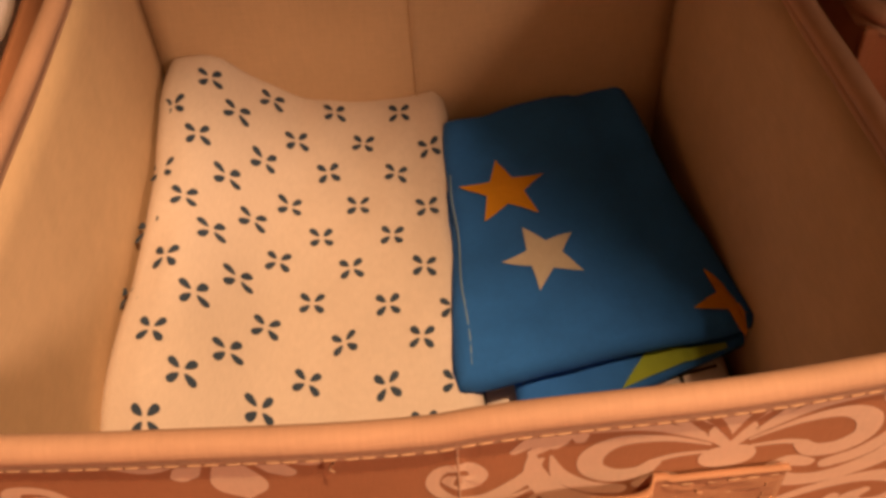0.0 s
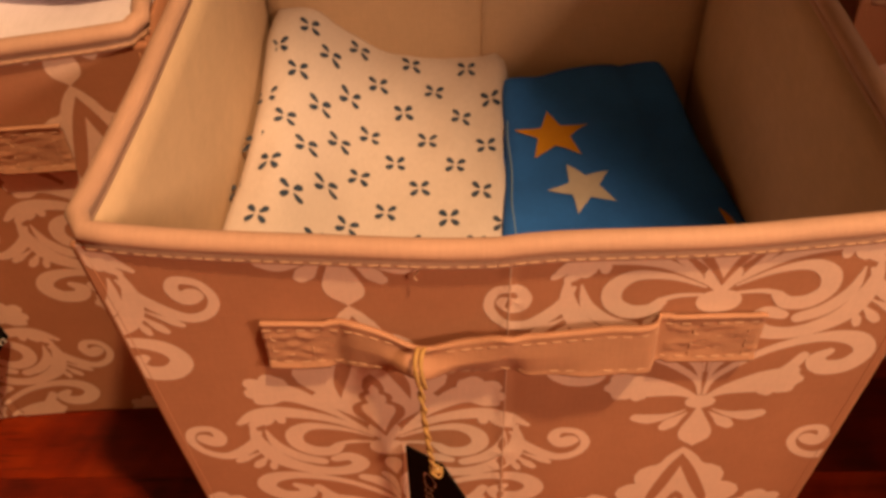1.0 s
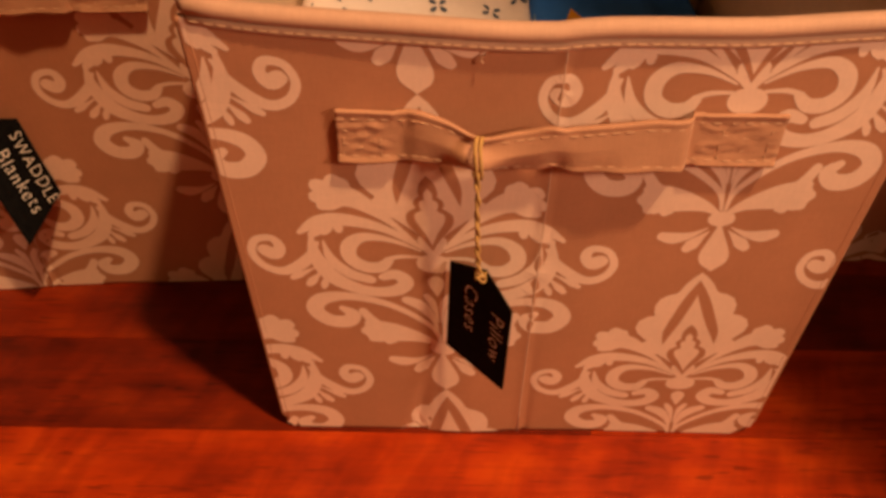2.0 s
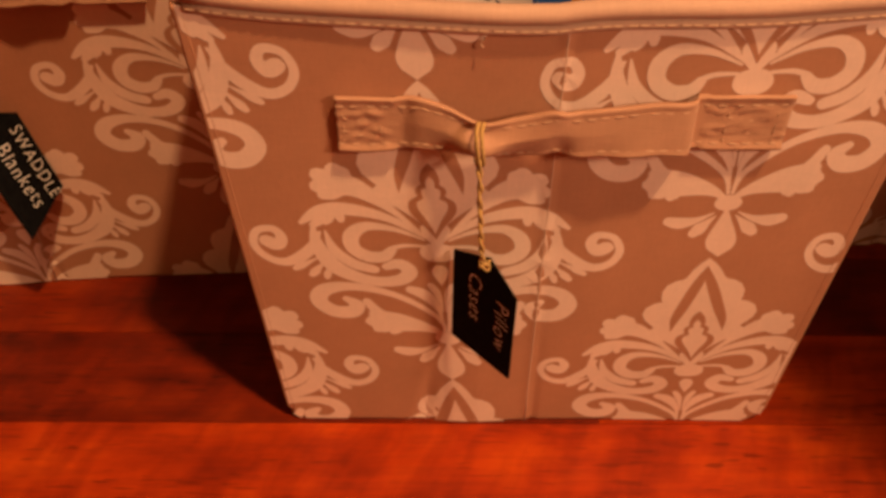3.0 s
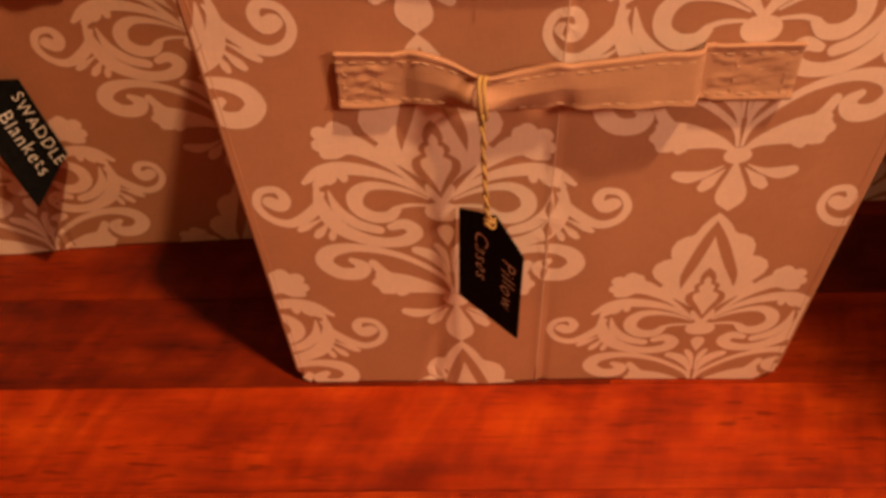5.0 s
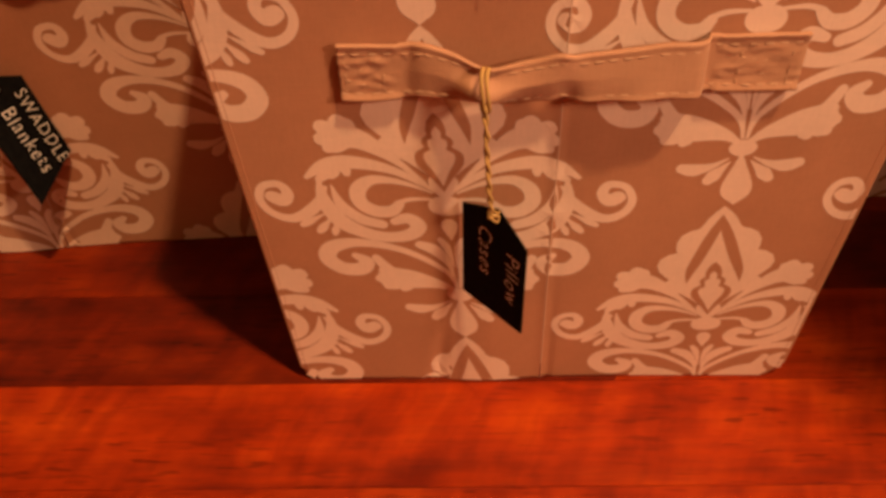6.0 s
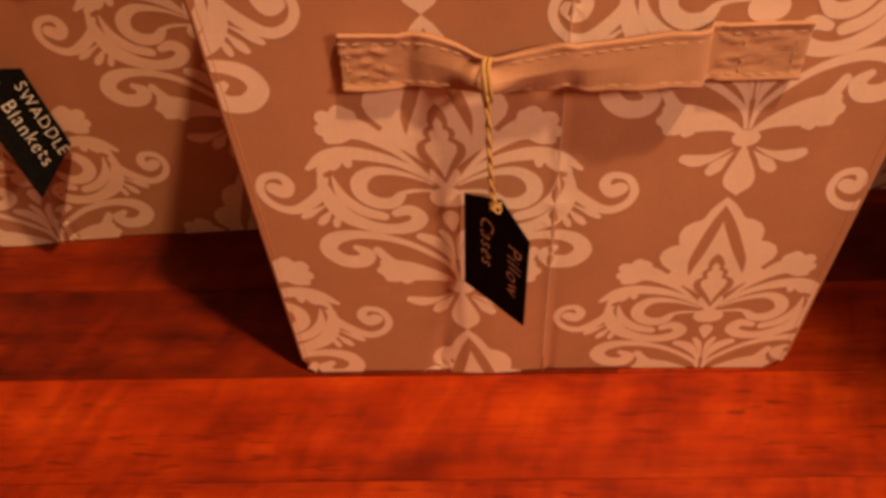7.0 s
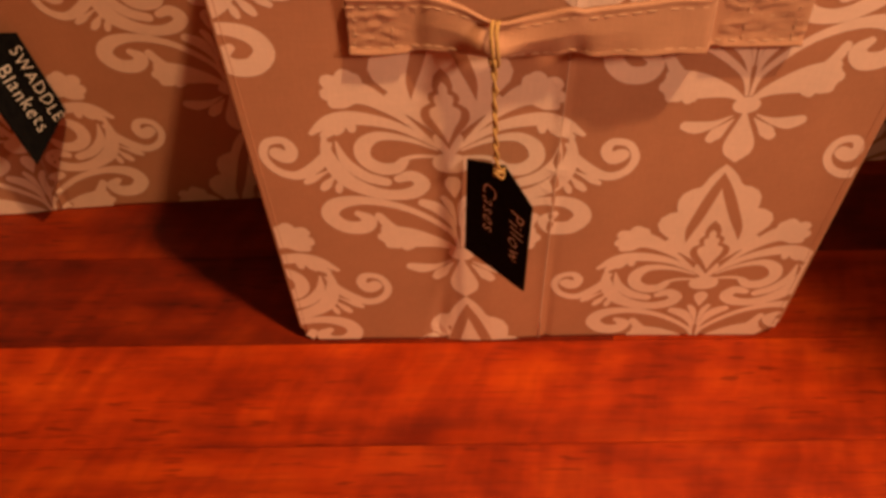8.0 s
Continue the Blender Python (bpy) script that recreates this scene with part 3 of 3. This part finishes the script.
def chalk_tag(label, rt, rb, lb, lt, apex, lines):
    """A chalkboard tag with cut corners at its tied end. lines: words, share across from the right edge, share down, size, slant."""
    rt, rb, lb, lt, apex = (Vector(p) for p in (rt, rb, lb, lt, apex))
    normal = (rb - rt).cross(lb - rb).normalized()
    if normal.y > 0:
        normal = -normal
    flat = lambda p: p - normal * (p - rb).dot(normal)
    lt, apex = flat(lt), flat(apex)
    ring = [lt, apex.lerp(lt, 0.35), apex, rt, rb, lb]
    outline = []
    for a, b in zip(ring, ring[1:] + ring[:1]):
        for k in range(5):
            p = a.lerp(b, k / 5)
            outline.append(p + (b - a).normalized().cross(normal) * fuzz(p, 420, 0.0004))
    bm = bmesh.new()
    f = [bm.verts.new(p + normal * 0.0006) for p in outline]
    g = [bm.verts.new(p - normal * 0.0006) for p in outline]
    bm.faces.new(f), bm.faces.new(g[::-1])
    for i in range(len(f)):
        bm.faces.new((f[i - 1], f[i], g[i], g[i - 1]))
    bmesh.ops.recalc_face_normals(bm, faces=bm.faces)
    tag = tagged(part("chalkboard_tag", bm, mat_slate, smooth=False), label, "tag", "chalkboard tags")
    down, across = (rb - rt).normalized(), (lb - rb)
    up = normal.cross(down)
    if up.dot(across) > 0:
        up = -up
    for words, share, start, size, slant in lines:
        me = letters(words, size)
        for v in me.vertices:
            x, y = v.co.x, v.co.y
            y += 0.0006 * math.sin(x * 420) + slant * x
            p = rt + across * share + down * (start + x) + up * y
            v.co = p + normal * 0.0011
        me.materials.append(mat_chalk)
        ob = new("lettering", me)
        ob.parent = tag
        ob["label"] = "chalk words " + words
    return tag


def eyelet(tag, at, normal):
    bm = bmesh.new()
    u = Vector(normal).cross(Vector((0, 0, 1))).normalized()
    w = u.cross(Vector(normal))
    tube(bm, [Vector(at) + (u * math.cos(a) + w * math.sin(a)) * 0.0026 for a in (k * math.pi / 8 for k in range(16))], 0.0008, 6, True)
    part("eyelet", bm, mat_socket, tag, "small metal eyelet")


# ---------------------------------------------------------------- folded cloth
def slab(corners, top, bottom, radius, n=26, bulge=0.3):
    """A folded cloth: a top that follows top(x, y), rounded all round, down to bottom. corners: front left, front right, back right, back left."""
    a, b, c, d = (Vector((*p, 0)) for p in corners)
    place = lambda u, v: a * (1 - u) * (1 - v) + b * u * (1 - v) + c * u * v + d * (1 - u) * v
    mid = (a + b + c + d) / 4
    bm = bmesh.new()
    ins = lambda p: p + (mid - p) * min(0.5, radius / max(0.01, (mid - p).length))

    def up(u, v):
        p = ins(place(u, v))
        return Vector((p.x, p.y, top(p.x, p.y)))
    rows = grid(bm, n, n, up)
    loop = [*rows[0][:-1], *[r[-1] for r in rows[:-1]], *rows[-1][:0:-1], *[r[0] for r in rows[:0:-1]]]
    m = len(loop)
    base = [v.co.copy() for v in loop]
    outs = []
    for i in range(m):
        t = base[(i + 1) % m] - base[i - 1]
        outs.append(Vector((t.y, -t.x, 0)).normalized())
    outs = [(outs[i - 2] + outs[i - 1] + outs[i] + outs[(i + 1) % m] + outs[(i + 2) % m]).normalized() for i in range(m)]
    prev = loop
    steps = [math.radians(k) for k in (18, 36, 54, 72, 90)]
    for k in [*steps, "low", "under"]:
        ring = []
        for p, o in zip(base, outs):
            if k == "low":
                q = p + o * radius * (1 + bulge * 0.3)
                q.z = max(bottom + radius * 0.5, min(p.z - radius, bottom + (p.z - bottom) * 0.35))
            elif k == "under":
                q = p + o * radius * 0.4
                q.z = bottom
            else:
                q = p + o * radius * math.sin(k) * (1 + bulge * 0.3)
                q.z = p.z - min(radius, (p.z - bottom) * 0.5) * (1 - math.cos(k))
            ring.append(bm.verts.new(q))
        for i in range(m):
            j = (i + 1) % m
            bm.faces.new((prev[i], prev[j], ring[j], ring[i]))
        prev = ring
    bm.faces.new(prev)
    bmesh.ops.recalc_face_normals(bm, faces=bm.faces)
    return bm


def laid(bm_shape, top, lift):
    """Lay a flat x, y shape on a cloth."""
    for v in bm_shape.verts:
        over = max(0.0, v.co.x - 0.1585 + 0.169 * (v.co.y - 0.139))
        v.co.x -= over * 0.5
        v.co.z = top(v.co.x, v.co.y) + lift - over * over * 16
    return bm_shape


def star(cx, cy, outer, turn, squash=1.0, inner=0.43):
    bm = bmesh.new()
    n = 6
    pts = []
    for k in range(10):
        a0, a1 = math.radians(turn + 36 * k), math.radians(turn + 36 * (k + 1))
        r0, r1 = (outer, outer * inner) if k % 2 == 0 else (outer * inner, outer)
        p0 = Vector((math.cos(a0) * r0, math.sin(a0) * r0 * squash))
        p1 = Vector((math.cos(a1) * r1, math.sin(a1) * r1 * squash))
        pts += [p0.lerp(p1, j / n) for j in range(n)]
    prev = None
    for s in (1, 0.66, 0.33):
        ring = [bm.verts.new((cx + p.x * s, cy + p.y * s, 0)) for p in pts]
        if prev:
            for i in range(len(ring)):
                bm.faces.new((prev[i - 1], prev[i], ring[i], ring[i - 1]))
        prev = ring
    bm.faces.new(prev)
    return bm


# ---------------------------------------------------------------- the room
def setting(name, x0, x1, y0, y1, z0, z1, mat, label):
    bm = bmesh.new()
    box(bm, x0, x1, y0, y1, z0, z1)
    return tagged(part(name, bm, mat, smooth=False), label, "", "", "structure")


RX0, RX1, RY0, RY1, RZ = -2.6, 3.2, -3.4, 0.62, 4.7
setting("wall_north", RX0, RX1, RY1, RY1 + 0.1, 0, RZ, mat_wall, "plain tan painted wall behind the bins")
setting("wall_south", RX0, RX1, RY0 - 0.1, RY0, 0, RZ, mat_wall, "plain tan painted wall")
setting("wall_west", RX0 - 0.1, RX0, RY0 - 0.1, RY1 + 0.1, 0, RZ, mat_wall, "plain tan painted wall")
setting("wall_east", RX1, RX1 + 0.1, RY0 - 0.1, RY1 + 0.1, 0, RZ, mat_wall, "plain tan painted wall")
# unseen wall added before the bins to block light: right side and top
BLOCK_X, BLOCK_Z, FACE = 0.468, 2.085, -0.345
bm = bmesh.new()
box(bm, BLOCK_X, RX1, FACE, FACE + 0.10, 0, RZ)
box(bm, RX0, BLOCK_X, FACE, FACE + 0.10, BLOCK_Z, RZ)
tagged(part("wall_light_block", bm, mat_wall, smooth=False), "plain tan wall added out of view to cast shade on the bins", "", "", "structure")
setting("ceiling", RX0 - 0.1, RX1 + 0.1, RY0 - 0.1, RY1 + 0.1, RZ, RZ + 0.1, mat_ceiling, "plain painted ceiling")

# ---------------------------------------------------------------- bins
columns_a = [(-0.736, 3.016, 0.081, 0.993, 0.967, -0.02), (-0.941, 5.528, 0.081, 0.993, 0.967, -0.02), (-0.531, 0.504, 0.081, 0.993, 0.967, -0.02), (1.004, 1.707, 0.060, 0.861, 0.896, 0.047), (0.846, 4.324, 0.080, 1.03, 0.925, 0.05),
             (-2.537, 4.304, 0.08, 0.993, 0.967, -0.02), (-2.247, 1.835, 0.08, 0.993, 0.967, -0.02), (2.53, 3.05, 0.08, 1.0, 0.93, 0.05), (2.73, 0.52, 0.08, 1.0, 0.93, 0.05)]
bin_a = storage_bin("tan damask fabric bin holding folded pillowcases on wooden boards", columns_a)
strap_handle(bin_a, 0.004)
bm = bmesh.new()
tube(bm, [(-0.0415 + 0.0012 * math.sin(k * 1.3), front_surface(-0.0415, H - 0.022) - 0.0012 - 0.0002 * k, H - 0.0225 - 0.0016 * k) for k in range(6)], 0.0005, 5)
part("thread_end", bm, mat_thread, bin_a, "loose thread end hanging from the rim stitching")
bin_a.matrix_basis = pose(-0.004, 0, 0)

columns_b = [(1.43, 3.19, 0.06, 0.97, 0.97, 0), (1.28, 5.64, 0.06, 0.97, 0.97, 0), (1.58, 0.74, 0.06, 0.97, 0.97, 0), (-0.195, 1.96, 0.06, 0.97, 0.97, 0), (-0.34, 4.41, 0.06, 0.97, 0.97, 0), (-1.85, 3.2, 0.06, 1.0, 1.0, 0), (-1.7, 0.67, 0.06, 1.0, 1.0, 0)]
bin_b = storage_bin("tan damask fabric bin heaped with white blankets on wooden boards", columns_b, -0.012)
strap_handle(bin_b, 0.016, 0.6)
bin_b.matrix_basis = pose(-0.3840, 0.1365, 0, 0, 0, 3.9)

columns_c = [(0.4, 2.2, 0.05, 1.0, 1.0, 0.05), (-1.35, 3.45, 0.05, 1.0, 1.0, 0.05), (-1.35, 0.92, 0.05, 1.0, 1.0, 0.05), (0.4, 4.73, 0.05, 1.0, 1.0, 0.05)]
bin_c = storage_bin("tan damask fabric bin standing in deep shade", columns_c)
strap_handle(bin_c)
bin_c.matrix_basis = pose(0.387, 0.186, 0, 0, 0, 2.0)

# tags on their twine
tag_a = chalk_tag("black chalkboard tag lettered Pillow Cases, hung from the strap", (-0.0220, -0.040, 0.175), (-0.0230, -0.040, 0.102), (-0.0580, -0.0055, 0.1045), (-0.0580, -0.0055, 0.1805), (-0.0370, -0.0245, 0.1935),
                  [("Pillow", 0.30, 0.010, 0.0150, 0.03), ("Cases", 0.74, 0.002, 0.0150, 0.05)])
eyelet(tag_a, (-0.0405, -0.0245, 0.1875), (-0.7, -0.72, 0))
twine([(-0.0455, -0.0265, 0.268), (-0.0452, -0.028, 0.248), (-0.0440, -0.0275, 0.224), (-0.0425, -0.0265, 0.202), (-0.0405, -0.0262, 0.189)], 4, "golden jute twine tied round the strap", (-0.0455, -0.0205, 0.2722))
tag_b = chalk_tag("black chalkboard tag lettered SWADDLE Blankets, hung from the strap", (-0.3620, 0.1330, 0.176), (-0.3490, 0.1330, 0.108), (-0.3675, 0.0980, 0.086), (-0.3815, 0.0980, 0.154), (-0.3715, 0.1160, 0.187),
                  [("SWADDLE", 0.30, 0.000, 0.0128, 0.0), ("Blankets", 0.68, -0.002, 0.0150, 0.03)])
eyelet(tag_b, (-0.3735, 0.1140, 0.178), (0.7, -0.72, 0))
twine([(-0.4130, 0.106, 0.268), (-0.4030, 0.106, 0.244), (-0.3900, 0.109, 0.214), (-0.3755, 0.1120, 0.181)], 4, "golden jute twine tied round the strap", (-0.4165, 0.111, 0.276))


# ---------------------------------------------------------------- pillowcases in the middle bin
def white_top(x, y):
    z = 0.181 + 0.012 * max(0, (y - 0.26) / 0.09) + 0.043 * math.exp(-((x + 0.152) / 0.042) ** 2) + 0.006 * math.exp(-((x + 0.12) / 0.05) ** 2 - ((y - 0.33) / 0.06) ** 2)
    z -= 0.028 * max(0, (0.15 - y) / 0.08) ** 2
    return z + fuzz((x, y, 0), 14, 0.005, 2.0) + fuzz((x * 1.3, y * 0.7, 0), 40, 0.0034, 4.0) + fuzz((x, y, 0), 95, 0.0007, 6.0)


white = tagged(new("folded_pillowcase"), "white cotton pillowcase with slate four-petal print, folded", "pillowcase")
part("cloth", slab([(-0.176, 0.056), (0.011, 0.060), (0.007, 0.352), (-0.162, 0.352)], white_top, 0.008, 0.011), mat_white, white)
bm = bmesh.new()
for i, (x0, y0, step) in enumerate(((0.0165, 0.310, 0.047), (-0.002, 0.300, 0.050), (-0.020, 0.332, 0.0525), (-0.045, 0.308, 0.0525), (-0.063, 0.333, 0.0515), (-0.087, 0.304, 0.0485), (-0.102, 0.332, 0.0487), (-0.121, 0.308, 0.0475), (-0.137, 0.329, 0.0472), (-0.157, 0.303, 0.0445))):
    for j in range(-1, 7):
        cx, cy = x0 - 0.0046 * min(j, 3.5), y0 - 0.003 - step * j
        if not (-0.173 < cx < 0.006 and 0.062 < cy < 0.340):
            continue
        for ang in (42, 138, 222, 318):
            a = math.radians(ang + 7 * math.sin(i * 1.7 + j))
            d, p = Vector((math.cos(a), math.sin(a) * 1.12)), Vector((-math.sin(a), math.cos(a)))
            ring = []
            for k in range(10):
                s = k * math.pi / 5
                r = 0.0052 + 0.0035 * math.cos(s)
                q = Vector((cx, cy)) + d * r + p * 0.0016 * math.sin(s) * (1.25 + 0.5 * math.cos(s))
                ring.append(bm.verts.new((q.x, q.y, white_top(q.x, q.y) + 0.0008)))
            bm.faces.new(ring)
part("petal_print", bm, mat_petal, white, "slate-blue four-petal flowers", smooth=False)


def check_top(x, y):
    return 0.149 + fuzz((x, y, 0), 12, 0.004, 8.0) - 0.03 * max(0, (0.09 - y) / 0.06) ** 2


checked = tagged(new("folded_pillowcase"), "white pillowcase with black windowpane checks, folded under the blue one", "pillowcase")
part("cloth", slab([(0.008, 0.034), (0.160, 0.044), (0.152, 0.30), (0.010, 0.31)], check_top, 0.008, 0.014), mat_white, checked)
bm = bmesh.new()
for k in range(6):
    for line in ([(0.016 + 0.028 * k, 0.046 + 0.004 * j) for j in range(40)], [(0.010 + 0.004 * j, 0.048 + 0.028 * k + 0.0008 * j) for j in range(36)]):
        prev = None
        across = line[0][0] == line[1][0]
        for x, y in line:
            now = [bm.verts.new((x + (s if across else 0), y + (0 if across else s), check_top(x, y) + 0.0009)) for s in (-0.0010, 0.0010)]
            if prev:
                bm.faces.new((prev[0], prev[1], now[1], now[0]))
            prev = now
part("check_print", bm, mat_black, checked, "thin black crossing lines", smooth=False)


def blue_top(x, y):
    z = 0.189 - 0.05 * max(0, x - 0.09) - 0.02 * max(0, (0.13 - y) / 0.05) ** 2
    z -= 0.0035 / (1 + math.exp(-(x - 0.128 + 0.14 * (y - 0.14)) * 700))
    z += 0.0022 * math.exp(-((x - 0.022 - (y - 0.12) * 0.9) / 0.005) ** 2) * max(0.0, min(1.0, 1 - (y - 0.115) / 0.05))
    return z + fuzz((x, y, 0), 16, 0.004, 5.0) + 0.0007 * math.sin((x * 0.8 + y * 0.35) * 120) + fuzz((x * 0.5 + y * 0.7, y - x * 0.6, 0), 48, 0.0030, 9.0)


blue = tagged(new("folded_pillowcase"), "blue cotton pillowcase printed with stars, folded in layers", "pillowcase")
part("upper_fold", slab([(0.004, 0.112), (0.168, 0.139), (0.132, 0.352), (0.011, 0.318)], blue_top, 0.168, 0.009), mat_blue, blue)
under = lambda x, y: blue_top(x, y) - 0.021
part("lower_fold", slab([(0.038, 0.090), (0.171, 0.142), (0.142, 0.334), (0.030, 0.310)], under, 0.152, 0.007), mat_blue, blue)
inner = lambda x, y: blue_top(x, y) - 0.010
part("inner_fold", slab([(0.0000, 0.114), (0.120, 0.137), (0.110, 0.300), (0.0050, 0.314)], inner, 0.165, 0.006), mat_blue, blue)
part("star_print", laid(star(0.0415, 0.2465, 0.0285, 95, 1.0), blue_top, 0.0009), mat_orange, blue, "orange star", smooth=False)
part("star_print", laid(star(0.0580, 0.1905, 0.0250, 41, 1.0), blue_top, 0.0009), mat_grey_star, blue, "pale grey star", smooth=False)
part("star_print", laid(star(0.1610, 0.153, 0.026, 46, 1.1), blue_top, 0.0012), mat_orange, blue, "orange star at the fold", smooth=False)
bm = bmesh.new()
tube(bm, [(0.0095 + 0.0008 * math.sin(k * 0.7), 0.122 + 0.008 * k, blue_top(0.0105, 0.122 + 0.008 * k) - 0.0004) for k in range(19)], 0.0006, 5)
part("hem_stitch", bm, mat_hem, blue, "pale line of hem stitching")
bm = bmesh.new()
crest = lambda u: 0.020 * u / 0.35 if u < 0.35 else 0.020 if u < 0.5 else 0.012 - 0.008 * (u - 0.5) / 0.5
rows = grid(bm, 20, 4, lambda u, v: Vector((0.090 + 0.064 * u, 0.112 + 0.021 * u + crest(u) * v, 0)))
part("flame_print", laid(bm, under, 0.0011), mat_green, blue, "lime green printed shape", smooth=False)


# ---------------------------------------------------------------- blankets in the other bin
def blanket_top(lift, seed):
    return lambda x, y: lift + fuzz((x, y, 0), 9, 0.010, seed) + fuzz((x, y, 0), 30, 0.003, seed + 1) - 0.012 * max(0, (0.225 - y) / 0.04) ** 2


for lift, seed, low, front, shade_label in ((0.270, 3.0, 0.010, 0.205, "white fleece blanket folded underneath"), (0.318, 7.0, 0.272, 0.190, "white fleece blanket folded in the bin"), (0.350, 11.0, 0.320, 0.236, "white fleece blanket folded on top of the heap")):
    ob = part("folded_blanket", slab([(-0.550, front - 0.016), (-0.212, front), (-0.226, 0.465), (-0.548, 0.450)], blanket_top(lift, seed), low, 0.016), mat_blanket)
    tagged(ob, shade_label, "blanket", "swaddle blankets")


# ---------------------------------------------------------------- lamps
def hanging_lamp():
    lamp = tagged(new("pendant_lamp"), "small bare bulb hanging from the ceiling", "lamp")
    x, y, z = KEY
    bm = bmesh.new()
    tube(bm, [(x, y, RZ - 0.001), (x, y, z + 0.13)], 0.004)
    part("cord", bm, mat_socket, lamp)
    bm = bmesh.new()
    bmesh.ops.create_cone(bm, cap_ends=True, segments=20, radius1=0.02, radius2=0.014, depth=0.06, matrix=Matrix.Translation((x, y, z + 0.11)))
    part("socket", bm, mat_socket, lamp)


hanging_lamp()


# ---------------------------------------------------------------- floor boards, last
floor = tagged(new("floor"), "glossy reddish cherry wood floor boards", "floor", "", "structure")
bm = bmesh.new()
box(bm, RX0, RX1, RY0, RY1, -0.05, -0.012)
part("subfloor", bm, mat_underfloor, floor, smooth=False)
BOARD, LONG = 0.0845, 2.0
bm = bmesh.new()
box(bm, 0, LONG - 0.0003, 0, BOARD - 0.0003, -0.0115, 0, 0.0004)
board_mesh = bpy.data.meshes.new("board")
bm.to_mesh(board_mesh)
bm.free()
board_mesh.materials.append(mat_floor)
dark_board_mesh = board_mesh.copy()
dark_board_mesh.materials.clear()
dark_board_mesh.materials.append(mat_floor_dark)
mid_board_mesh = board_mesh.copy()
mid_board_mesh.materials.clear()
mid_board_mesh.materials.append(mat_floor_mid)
row0 = math.floor((RY0 + 0.003) / BOARD)
for r in range(row0, math.ceil((RY1 + 0.003) / BOARD)):
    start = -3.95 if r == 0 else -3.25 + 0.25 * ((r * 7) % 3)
    for c in range(5):
        x = start + c * LONG
        if x > RX1 or x + LONG < RX0:
            continue
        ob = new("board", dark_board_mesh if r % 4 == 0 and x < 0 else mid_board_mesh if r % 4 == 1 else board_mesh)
        left, right = max(x, RX0), min(x + LONG, RX1)
        ob.location = (left, -0.003 + r * BOARD, 0.0)
        ob.scale.x = (right - left) / LONG
        ob.parent = floor
